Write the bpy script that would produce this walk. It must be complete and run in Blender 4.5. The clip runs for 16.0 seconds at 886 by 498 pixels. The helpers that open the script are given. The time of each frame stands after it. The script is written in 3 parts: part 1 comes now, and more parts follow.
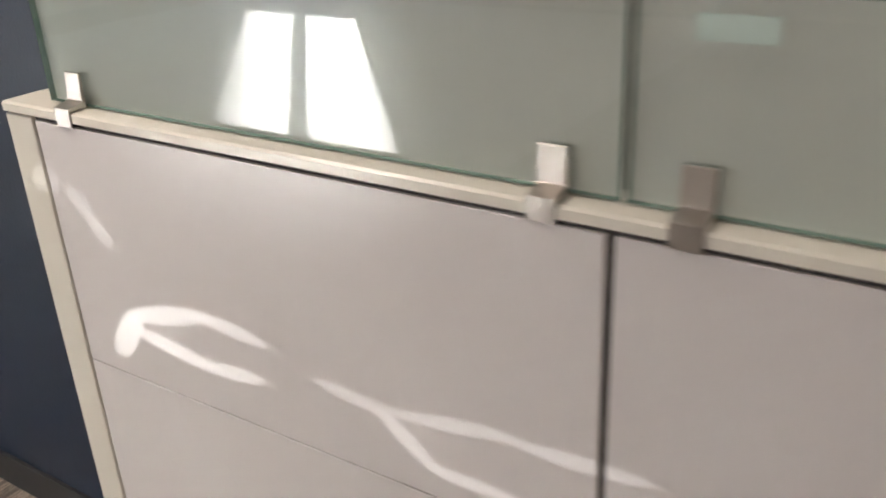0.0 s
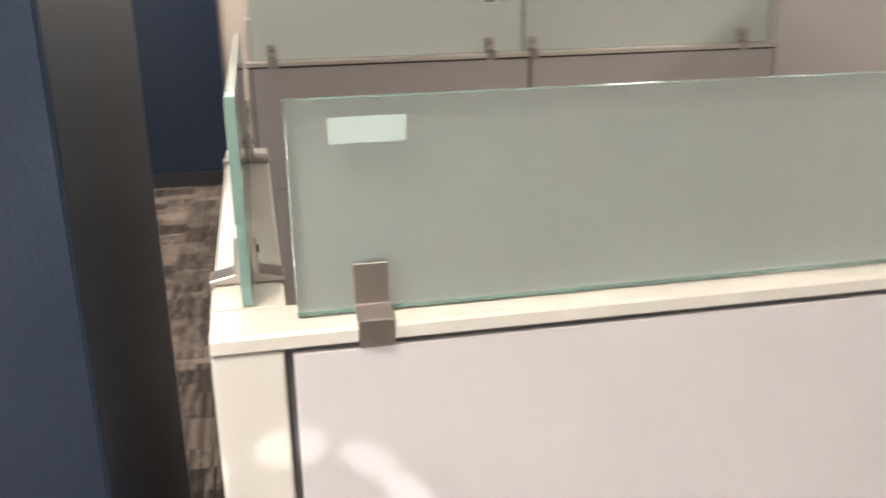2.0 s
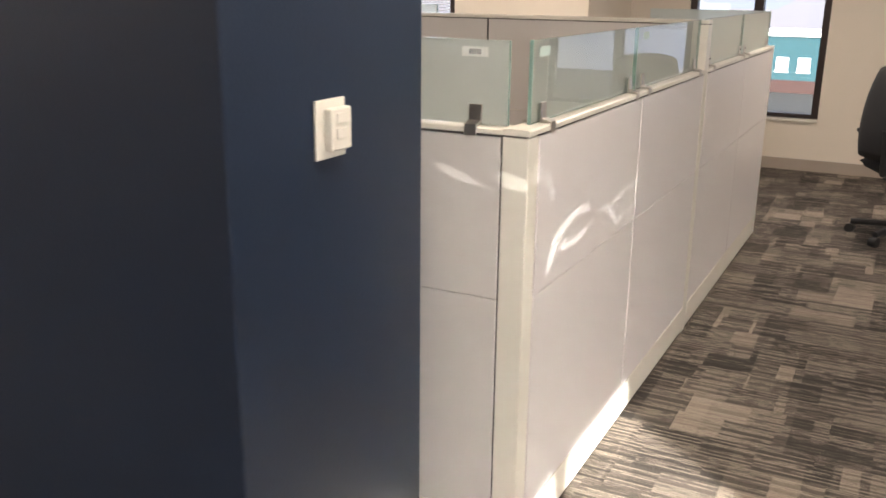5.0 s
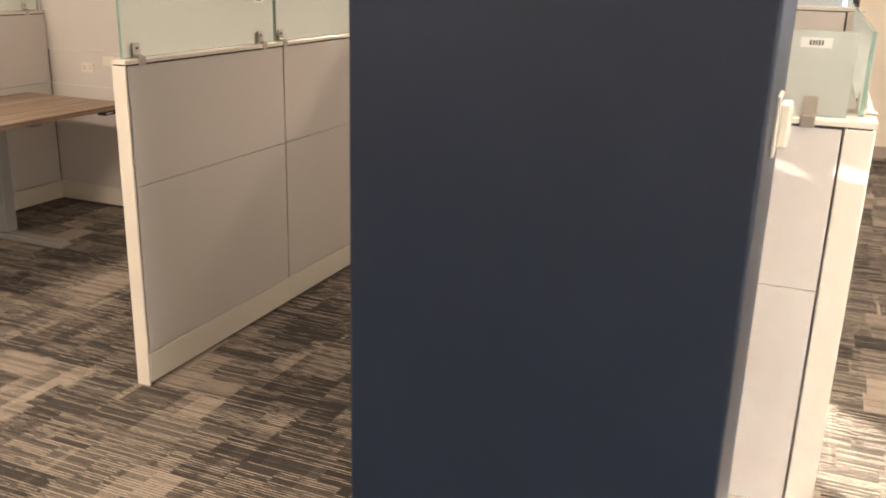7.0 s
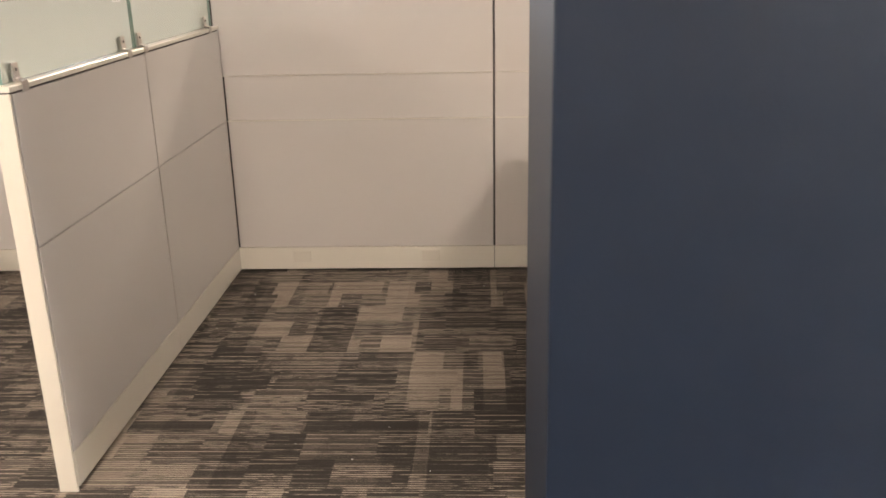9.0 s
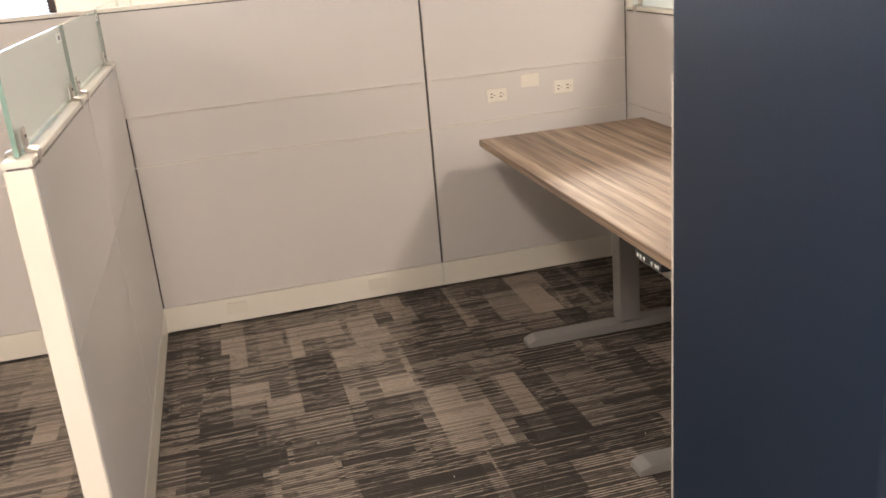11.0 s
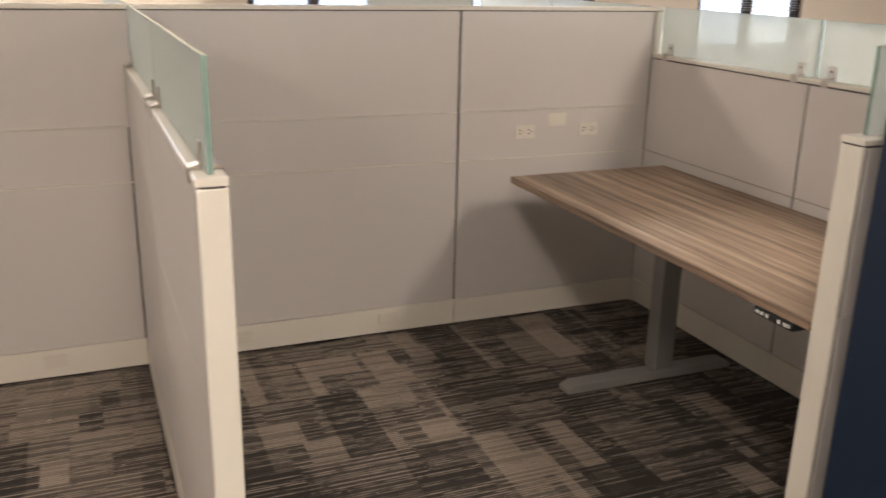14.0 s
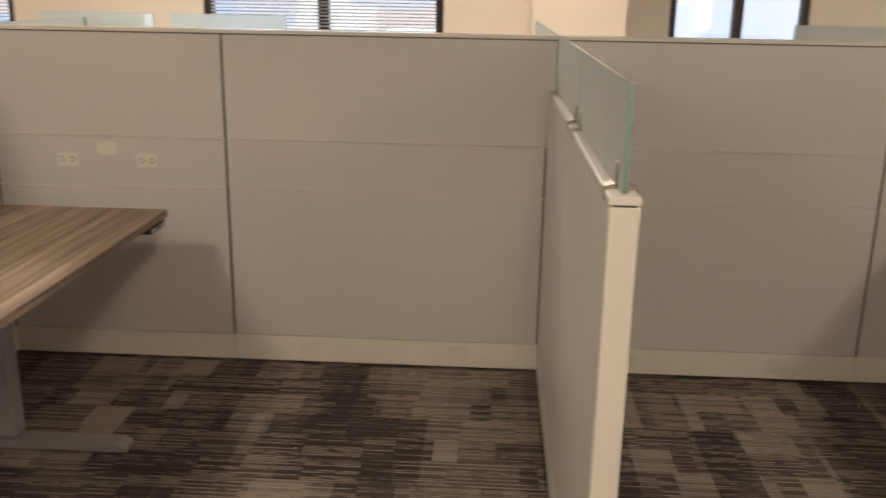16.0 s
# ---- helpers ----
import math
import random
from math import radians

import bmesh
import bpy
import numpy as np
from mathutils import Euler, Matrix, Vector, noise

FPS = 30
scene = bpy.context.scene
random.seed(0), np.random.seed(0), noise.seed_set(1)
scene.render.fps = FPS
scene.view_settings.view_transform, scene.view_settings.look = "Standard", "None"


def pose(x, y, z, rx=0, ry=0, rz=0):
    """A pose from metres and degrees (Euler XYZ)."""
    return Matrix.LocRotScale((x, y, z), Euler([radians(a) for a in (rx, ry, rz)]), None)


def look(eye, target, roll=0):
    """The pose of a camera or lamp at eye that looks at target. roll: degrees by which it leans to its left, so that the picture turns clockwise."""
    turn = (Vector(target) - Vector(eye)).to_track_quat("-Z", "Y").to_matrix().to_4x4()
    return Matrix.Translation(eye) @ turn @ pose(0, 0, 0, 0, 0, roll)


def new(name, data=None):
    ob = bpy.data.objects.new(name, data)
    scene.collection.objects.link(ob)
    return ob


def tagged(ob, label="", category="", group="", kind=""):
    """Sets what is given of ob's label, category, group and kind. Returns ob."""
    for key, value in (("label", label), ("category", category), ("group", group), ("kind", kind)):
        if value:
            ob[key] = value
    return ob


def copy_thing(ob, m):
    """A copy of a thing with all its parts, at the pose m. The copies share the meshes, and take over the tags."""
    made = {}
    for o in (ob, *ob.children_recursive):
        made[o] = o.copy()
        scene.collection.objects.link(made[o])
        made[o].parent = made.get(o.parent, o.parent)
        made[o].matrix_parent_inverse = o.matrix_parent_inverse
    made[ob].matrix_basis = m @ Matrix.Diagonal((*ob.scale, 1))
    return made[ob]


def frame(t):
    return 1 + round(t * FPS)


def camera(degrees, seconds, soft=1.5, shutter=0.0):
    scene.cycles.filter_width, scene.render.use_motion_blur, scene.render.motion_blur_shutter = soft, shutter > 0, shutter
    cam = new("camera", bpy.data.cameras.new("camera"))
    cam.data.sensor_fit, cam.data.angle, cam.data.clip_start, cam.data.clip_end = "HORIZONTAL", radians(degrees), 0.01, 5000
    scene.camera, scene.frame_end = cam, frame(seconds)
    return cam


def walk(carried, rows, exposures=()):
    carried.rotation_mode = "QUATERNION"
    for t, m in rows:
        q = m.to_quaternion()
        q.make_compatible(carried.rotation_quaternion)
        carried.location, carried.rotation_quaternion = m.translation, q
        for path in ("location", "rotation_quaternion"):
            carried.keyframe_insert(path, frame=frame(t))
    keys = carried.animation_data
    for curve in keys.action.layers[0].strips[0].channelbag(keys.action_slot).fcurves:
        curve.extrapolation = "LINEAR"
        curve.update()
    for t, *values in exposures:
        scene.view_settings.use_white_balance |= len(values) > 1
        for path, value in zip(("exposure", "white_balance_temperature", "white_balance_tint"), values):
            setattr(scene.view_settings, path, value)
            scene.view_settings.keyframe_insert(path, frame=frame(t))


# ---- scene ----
cam = camera(52.8, 16.0, soft=1.7, shutter=0.5)
PATH = [
    (0, (0.746, 1.309, 1.538), (-0.758, 0.289, 0.704), -2.7),
    (0.5, (0.759, 0.924, 1.506), (-0.874, 0.153, 0.647), -3.0),
    (1, (0.894, 0.551, 1.521), (-0.931, 0.364, 0.724), -0.4),
    (1.5, (0.886, 0.316, 1.534), (-0.996, 0.429, 0.867), -1.1),
    (2, (0.766, 0.059, 1.528), (-1.096, 0.442, 0.904), -1.0),
    (2.5, (0.807, -0.297, 1.549), (-0.808, 0.73, 0.967), -0.1),
    (3, (1.007, -0.615, 1.564), (-0.483, 0.603, 1.018), -1.1),
    (3.5, (1.083, -0.999, 1.57), (-0.149, 0.486, 1.044), 0.8),
    (3.7, (1.042, -1.177, 1.541), (-0.074, 0.412, 1.063), -1.0),
    (5.8, (0.516, -2.152, 1.523), (-0.236, -0.605, 0.989), 1.7),
    (6, (0.407, -2.164, 1.516), (-0.405, -0.645, 0.992), 0.9),
    (6.2, (0.311, -2.180, 1.532), (-0.530, -0.678, 1.004), 1.8),
    (6.5, (0.146, -2.225, 1.538), (-0.657, -0.708, 0.996), 2.8),
    (7, (-0.148, -2.356, 1.535), (-0.796, -0.768, 0.990), 1.6),
    (7.5, (-0.363, -2.287, 1.500), (-0.992, -0.693, 0.951), -1.2),
    (8, (-0.602, -2.199, 1.515), (-1.159, -0.581, 0.958), -1.2),
    (8.5, (-0.858, -2.218, 1.522), (-1.103, -0.526, 0.959), -0.5),
    (9, (-1.087, -2.215, 1.509), (-1.165, -0.510, 0.939), -1.3),
    (11.3, (-1.997, -1.776, 1.555), (-1.511, 0.049, 0.896), -5.4),
    (11.5, (-2.052, -1.709, 1.559), (-1.523, 0.101, 0.891), -5.4),
    (12, (-2.261, -1.62, 1.529), (-1.486, 0.091, 0.842), -2.2),
    (12.5, (-2.487, -1.562, 1.541), (-1.562, 0.074, 0.857), -0.6),
    (13, (-2.532, -1.521, 1.569), (-1.587, 0.12, 0.923), 0.0),
    (13.5, (-2.534, -1.513, 1.556), (-1.645, 0.172, 0.946), 1.0),
    (14, (-2.531, -1.506, 1.559), (-1.797, 0.254, 0.957), 1.3),
    (14.5, (-2.545, -1.543, 1.549), (-1.994, 0.289, 0.964), 1.4),
    (15, (-2.557, -1.496, 1.563), (-2.215, 0.388, 0.985), 1.2),
    (15.5, (-2.567, -1.528, 1.57), (-2.455, 0.386, 1.003), 1.0),
    (16, (-2.574, -1.588, 1.56), (-2.674, 0.332, 1.008), 1.0),
]
EXPOSURES = [(0, 2.10, 6150, 10), (1, 2.20, 6100, 10), (1.6, 2.70, 6050, 10), (3.5, 2.73, 6150, 10), (6, 2.50, 6700, 10), (6.5, 3.03, 6900, 11), (7.5, 3.30, 7100, 12), (8.5, 3.50, 6500, 10), (9, 3.45, 6500, 10), (11.5, 3.60, 6200, 10), (13, 3.62, 6050, 10), (13.5, 3.35, 6100, 10), (14, 2.95, 6300, 10), (14.5, 2.85, 6300, 10), (16, 2.45, 6900, 10)]
walk(cam, [(t, look(eye, aim, roll)) for t, eye, aim, roll in PATH], EXPOSURES)

# ---- world, sun and lamps ----
SUN_AZ = (0.75, -0.66)      # horizontal direction towards the sun
SUN_EL = 13.8
world = bpy.data.worlds.new("sky")
scene.world = world
world.use_nodes = True
wn = world.node_tree.nodes
sky = wn.new("ShaderNodeTexSky")
sky.sky_type = "NISHITA"
sky.sun_disc = False
sky.sun_elevation = radians(SUN_EL)
sky.sun_rotation = math.atan2(SUN_AZ[0], SUN_AZ[1])
wn["Background"].inputs[1].default_value = 0.05
world.node_tree.links.new(sky.outputs[0], wn["Background"].inputs[0])

sun = new("sun", bpy.data.lights.new("sun", "SUN"))
sun.data.energy = 5.0
sun.data.angle = radians(0.5)
sun.data.color = (1.0, 0.95, 0.87)
sun.matrix_world = look((SUN_AZ[0], SUN_AZ[1], math.tan(radians(SUN_EL))), (0, 0, 0))


def area_lamp(name, eye, target, sx, sy, watts, colour):
    d = bpy.data.lights.new(name, "AREA")
    d.shape, d.size, d.size_y, d.energy, d.color = "RECTANGLE", sx, sy, watts, colour
    ob = new(name, d)
    ob.matrix_world = look(eye, target)
    return ob


WARM = (1.0, 0.85, 0.72)
COOL = (0.72, 0.84, 1.0)
LAMP_W = 6.3
CEIL = 2.75
TROFFERS = [(x, y) for x in (-8.0, -4.9, 0.5, 4.6) for y in (-4.8, -0.4, 3.9)]
TROFFERS += [(-2.3, -1.5), (-2.3, -4.8), (-2.3, 3.9)]
for tx, ty in TROFFERS:
    area_lamp("ceiling_lamp", (tx, ty, CEIL - 0.03), (tx, ty, 0), 0.5, 0.5, LAMP_W, WARM)
# daylight standing in the window openings
area_lamp("window_daylight", (-3.9, 5.40, 1.6), (-3.88, 0, 1.2), 1.8, 1.8, 4.5, COOL)
area_lamp("window_daylight", (7.2, -6.15, 1.5), (0, -2.0, 1.0), 1.4, 2.0, 17, COOL)


# the sun thrown upwards by the wavy plastic film on the floor: thin bright folds of light on the partition
GLINT = Vector((2.85, -2.15, 0.06))


def fold(a, b, width, watts):
    """One fold of reflected sunlight between two points of a panel."""
    a, b = Vector(a), Vector(b)
    mid, far = (a + b) / 2, ((a + b) / 2 - GLINT)
    d = far.normalized()
    seen = (b - a) - d * (b - a).dot(d)
    right = seen.normalized()
    up = d.cross(right).normalized() * -1
    lamp = bpy.data.lights.new("film_glint", "SPOT")
    lamp.energy, lamp.color, lamp.shadow_soft_size = watts, (1.0, 0.96, 0.88), 0.004
    lamp.spot_size, lamp.spot_blend = 2 * math.atan(seen.length * 0.56 / far.length), 0.55
    ob = new("film_glint", lamp)
    m = Matrix((right, up, -d)).transposed().to_4x4()
    m.translation = GLINT
    ob.matrix_world = m @ Matrix.Diagonal((1.0, width / seen.length, 1.0, 1.0))


GW = 130.0
for ya, za, yb, zb, wd, k in ((0.155, 0.795, 0.225, 0.890, 0.045, 1.0), (0.19, 0.878, 0.385, 0.926, 0.034, 1.0), (0.355, 0.926, 0.505, 0.912, 0.024, 0.8),
                              (0.20, 0.862, 0.375, 0.838, 0.030, 1.0), (0.35, 0.836, 0.49, 0.850, 0.026, 0.9),
                              (0.58, 0.884, 0.72, 0.868, 0.022, 0.5), (0.70, 0.872, 0.90, 0.900, 0.022, 0.7), (0.88, 0.892, 1.065, 0.900, 0.022, 0.7),
                              (0.69, 0.872, 0.78, 0.806, 0.024, 0.8), (0.76, 0.808, 0.90, 0.808, 0.022, 0.8), (0.88, 0.806, 1.03, 0.830, 0.02, 0.6),
                              (0.115, 1.078, 0.165, 1.045, 0.028, 0.35), (0.155, 1.040, 0.198, 0.998, 0.026, 0.45), (0.045, 1.088, 0.085, 1.082, 0.026, 0.4)):
    fold((0, ya, za), (0, yb, zb), wd, GW * k)
for xa, za, xb, zb, wd, k in ((-0.25, 1.098, -0.13, 1.056, 0.026, 0.7), (-0.075, 1.080, -0.004, 1.068, 0.028, 0.8)):
    fold((xa, 0, za), (xb, 0, zb), wd, GW * k)


# ---- materials ----
def material(name, colour, rough=0.5, metal=0.0, var=0.08, scale=3.0, bump=0.0, bump_scale=200.0, coat=0.0):
    m = bpy.data.materials.new(name)
    m.use_nodes = True
    t = m.node_tree
    n, l = t.nodes, t.links
    b = n["Principled BSDF"]
    b.inputs["Roughness"].default_value = rough
    b.inputs["Metallic"].default_value = metal
    b.inputs["Coat Weight"].default_value = coat
    b.inputs["Coat Roughness"].default_value = 0.08
    co = n.new("ShaderNodeTexCoord")
    big = n.new("ShaderNodeTexNoise")
    big.inputs["Scale"].default_value = scale
    big.inputs["Detail"].default_value = 6
    l.new(co.outputs["Object"], big.inputs["Vector"])
    ramp = n.new("ShaderNodeMapRange")
    ramp.inputs["To Min"].default_value = 1 - var
    ramp.inputs["To Max"].default_value = 1 + var
    l.new(big.outputs["Fac"], ramp.inputs["Value"])
    mul = n.new("ShaderNodeVectorMath")
    mul.operation = "SCALE"
    mul.inputs[0].default_value = colour
    l.new(ramp.outputs[0], mul.inputs["Scale"])
    l.new(mul.outputs[0], b.inputs["Base Color"])
    if bump:
        fine = n.new("ShaderNodeTexNoise")
        fine.inputs["Scale"].default_value = bump_scale
        fine.inputs["Detail"].default_value = 3
        l.new(co.outputs["Object"], fine.inputs["Vector"])
        bp = n.new("ShaderNodeBump")
        bp.inputs["Strength"].default_value = bump
        bp.inputs["Distance"].default_value = 0.002
        l.new(fine.outputs["Fac"], bp.inputs["Height"])
        l.new(bp.outputs[0], b.inputs["Normal"])
    return m


PANEL = material("warm_grey_laminate", (0.60, 0.565, 0.54), 0.42, var=0.03, scale=1.5, bump=0.12, bump_scale=260)
GLOSSY = material("glossy_marker_laminate", (0.68, 0.64, 0.63), 0.28, var=0.02, scale=1.2, bump=0.03, bump_scale=40)
TRIM = material("cream_powder_coat", (0.72, 0.68, 0.60), 0.28, var=0.02, scale=4, bump=0.05, bump_scale=400)
SEAM = material("dark_joint", (0.10, 0.09, 0.085), 0.8)
NICKEL = material("brushed_nickel", (0.55, 0.51, 0.47), 0.34, metal=1.0, var=0.06, scale=30, bump=0.08, bump_scale=600)
BLACK = material("black_plastic", (0.018, 0.018, 0.02), 0.45)
NAVY = material("navy_wall_paint", (0.0078, 0.0178, 0.040), 0.42, var=0.07, scale=1.8, bump=0.22, bump_scale=150)
PLASTER = material("cream_wall_paint", (0.74, 0.66, 0.56), 0.7, var=0.04, scale=1.0, bump=0.15, bump_scale=180)
CEILING = material("white_ceiling_tile", (0.78, 0.77, 0.74), 0.9, var=0.04, scale=8, bump=0.4, bump_scale=120)
TAUPE = material("taupe_vinyl_base", (0.36, 0.30, 0.25), 0.5, var=0.05)
BASEVINYL = material("black_vinyl_base", (0.025, 0.025, 0.027), 0.5)
GREYSTEEL = material("grey_powder_steel", (0.26, 0.25, 0.24), 0.42, metal=0.2, var=0.04, scale=6, bump=0.06, bump_scale=500)
IVORY = material("ivory_plastic", (0.72, 0.68, 0.60), 0.35, var=0.02)
COVER = material("beige_cover_plastic", (0.68, 0.635, 0.555), 0.45, var=0.03)
SLOT = material("outlet_slots", (0.05, 0.045, 0.04), 0.6)
BROWNFRAME = material("dark_bronze_frame", (0.035, 0.024, 0.022), 0.4, metal=0.3)
BLIND = material("white_blind_slat", (0.80, 0.82, 0.84), 0.5, var=0.02)
MINT = material("pale_sticker_paper", (0.52, 0.63, 0.58), 0.6)
BLACKCLOTH = material("black_woven_upholstery", (0.014, 0.014, 0.016), 0.85, var=0.2, scale=20, bump=0.4, bump_scale=500)
TEAL = material("teal_render", (0.022, 0.075, 0.095), 0.7, var=0.1)
BRICKRED = material("brick_red_render", (0.055, 0.028, 0.026), 0.8, var=0.1)
PAPER = material("white_sticker_paper", (0.80, 0.82, 0.78), 0.7)
INK = material("grey_print", (0.12, 0.12, 0.13), 0.7)
TARMAC = material("tarmac", (0.06, 0.06, 0.06), 0.9, var=0.2)


def wood_material():
    m = bpy.data.materials.new("walnut_laminate")
    m.use_nodes = True
    n, l = m.node_tree.nodes, m.node_tree.links
    b = n["Principled BSDF"]
    b.inputs["Roughness"].default_value = 0.5
    co = n.new("ShaderNodeTexCoord")
    mp = n.new("ShaderNodeMapping")
    mp.inputs["Scale"].default_value = (34, 0.9, 34)
    l.new(co.outputs["Object"], mp.inputs["Vector"])
    a = n.new("ShaderNodeTexNoise")
    a.inputs["Scale"].default_value = 1.0
    a.inputs["Detail"].default_value = 8
    a.inputs["Roughness"].default_value = 0.62
    a.inputs["Distortion"].default_value = 0.5
    l.new(mp.outputs[0], a.inputs["Vector"])
    mp2 = n.new("ShaderNodeMapping")
    mp2.inputs["Scale"].default_value = (300, 6, 300)
    l.new(co.outputs["Object"], mp2.inputs["Vector"])
    f = n.new("ShaderNodeTexNoise")
    f.inputs["Scale"].default_value = 1.0
    f.inputs["Detail"].default_value = 4
    l.new(mp2.outputs[0], f.inputs["Vector"])
    mix = n.new("ShaderNodeMix")
    mix.inputs[0].default_value = 0.28
    l.new(a.outputs["Fac"], mix.inputs[2])
    l.new(f.outputs["Fac"], mix.inputs[3])
    r = n.new("ShaderNodeValToRGB")
    e = r.color_ramp.elements
    e[0].position, e[0].color = 0.35, (0.078, 0.062, 0.046, 1)
    e[1].position, e[1].color = 0.68, (0.50, 0.40, 0.30, 1)
    e.new(0.46).color = (0.215, 0.150, 0.106, 1)
    e.new(0.56).color = (0.34, 0.245, 0.172, 1)
    l.new(mix.outputs[0], r.inputs[0])
    l.new(r.outputs[0], b.inputs["Base Color"])
    bp = n.new("ShaderNodeBump")
    bp.inputs["Strength"].default_value = 0.08
    bp.inputs["Distance"].default_value = 0.001
    l.new(f.outputs["Fac"], bp.inputs["Height"])
    l.new(bp.outputs[0], b.inputs["Normal"])
    return m


WOOD = wood_material()

TILE = 0.476
ROW0 = 0.537


def carpet_material():
    """Tufted carpet: rows of one tile's depth, cut into blocks of random width, each with its own tone and lines along x."""
    m = bpy.data.materials.new("striped_tufted_carpet")
    m.use_nodes = True
    n, l = m.node_tree.nodes, m.node_tree.links
    b = n["Principled BSDF"]
    b.inputs["Roughness"].default_value = 0.95
    b.inputs["Specular IOR Level"].default_value = 0.15

    def math_node(op, a, c=None, d=None):
        k = n.new("ShaderNodeMath")
        k.operation = op
        for i, v in enumerate((a, c, d)):
            if v is None:
                continue
            if isinstance(v, (int, float)):
                k.inputs[i].default_value = v
            else:
                l.new(v, k.inputs[i])
        return k.outputs[0]

    geo = n.new("ShaderNodeNewGeometry")
    sep = n.new("ShaderNodeSeparateXYZ")
    l.new(geo.outputs["Position"], sep.inputs[0])
    x, y = sep.outputs["X"], sep.outputs["Y"]

    def blocks(row_size, freq, seed):
        row = math_node("FLOOR", math_node("DIVIDE", math_node("SUBTRACT", y, ROW0), row_size))
        comb = n.new("ShaderNodeCombineXYZ")
        l.new(math_node("MULTIPLY", x, freq), comb.inputs[0])
        l.new(math_node("MULTIPLY_ADD", row, 37.3, seed), comb.inputs[1])
        v = n.new("ShaderNodeTexVoronoi")
        v.voronoi_dimensions = "2D"
        v.inputs["Scale"].default_value = 1.0
        l.new(comb.outputs[0], v.inputs["Vector"])
        sp = n.new("ShaderNodeSeparateColor")
        l.new(v.outputs["Color"], sp.inputs[0])
        return sp.outputs

    big = blocks(TILE, 5.0, 3.0)
    small = blocks(TILE / 3, 5.6, 91.0)
    tone = math_node("ADD", math_node("MULTIPLY", big[0], 0.40), math_node("MULTIPLY", small[0], 0.40))
    # thin raised lines along x, each with its own weight in each block, broken into dashes
    pitch = 0.0118
    wn2 = n.new("ShaderNodeTexWhiteNoise")
    wn2.noise_dimensions = "2D"
    comb = n.new("ShaderNodeCombineXYZ")
    l.new(math_node("FLOOR", math_node("DIVIDE", y, pitch)), comb.inputs[0])
    l.new(math_node("FLOOR", math_node("MULTIPLY", small[1], 9.0)), comb.inputs[1])
    l.new(comb.outputs[0], wn2.inputs["Vector"])
    dash = n.new("ShaderNodeTexNoise")
    comb = n.new("ShaderNodeCombineXYZ")
    l.new(math_node("MULTIPLY", x, 16.0), comb.inputs[0])
    l.new(math_node("MULTIPLY", y, 85.0), comb.inputs[1])
    dash.inputs["Scale"].default_value = 1.0
    dash.inputs["Detail"].default_value = 2
    l.new(comb.outputs[0], dash.inputs["Vector"])

    def span(v, a, c):
        k = n.new("ShaderNodeMapRange")
        k.inputs["From Min"].default_value = a
        k.inputs["From Max"].default_value = c
        l.new(v, k.inputs["Value"])
        return k.outputs[0]

    ridge = span(math_node("PINGPONG", math_node("DIVIDE", y, pitch), 0.5), 0.20, 0.36)
    stripe = math_node("MULTIPLY", math_node("MULTIPLY", ridge, span(wn2.outputs["Value"], 0.10, 0.70)), span(dash.outputs["Fac"], 0.30, 0.52))
    # tufts
    tuft = n.new("ShaderNodeTexNoise")
    tuft.inputs["Scale"].default_value = 240
    tuft.inputs["Detail"].default_value = 2
    l.new(geo.outputs["Position"], tuft.inputs["Vector"])
    strength = math_node("MULTIPLY_ADD", small[2], 0.55, 0.62)
    val = math_node("ADD", math_node("MULTIPLY_ADD", math_node("POWER", tone, 1.6), 1.25, -0.07), math_node("MULTIPLY", stripe, strength))
    val = math_node("ADD", val, math_node("MULTIPLY", math_node("SUBTRACT", tuft.outputs["Fac"], 0.5), 1.2))
    r = n.new("ShaderNodeValToRGB")
    e = r.color_ramp.elements
    e[0].position, e[0].color = 0.12, (0.042, 0.037, 0.033, 1)
    e[1].position, e[1].color = 0.98, (0.40, 0.335, 0.275, 1)
    e.new(0.42).color = (0.095, 0.082, 0.071, 1)
    e.new(0.68).color = (0.215, 0.182, 0.150, 1)
    l.new(val, r.inputs[0])
    l.new(r.outputs[0], b.inputs["Base Color"])
    bp = n.new("ShaderNodeBump")
    bp.inputs["Strength"].default_value = 0.6
    bp.inputs["Distance"].default_value = 0.004
    l.new(math_node("ADD", tuft.outputs["Fac"], math_node("MULTIPLY", stripe, 0.5)), bp.inputs["Height"])
    l.new(bp.outputs[0], b.inputs["Normal"])
    return m


CARPET = carpet_material()


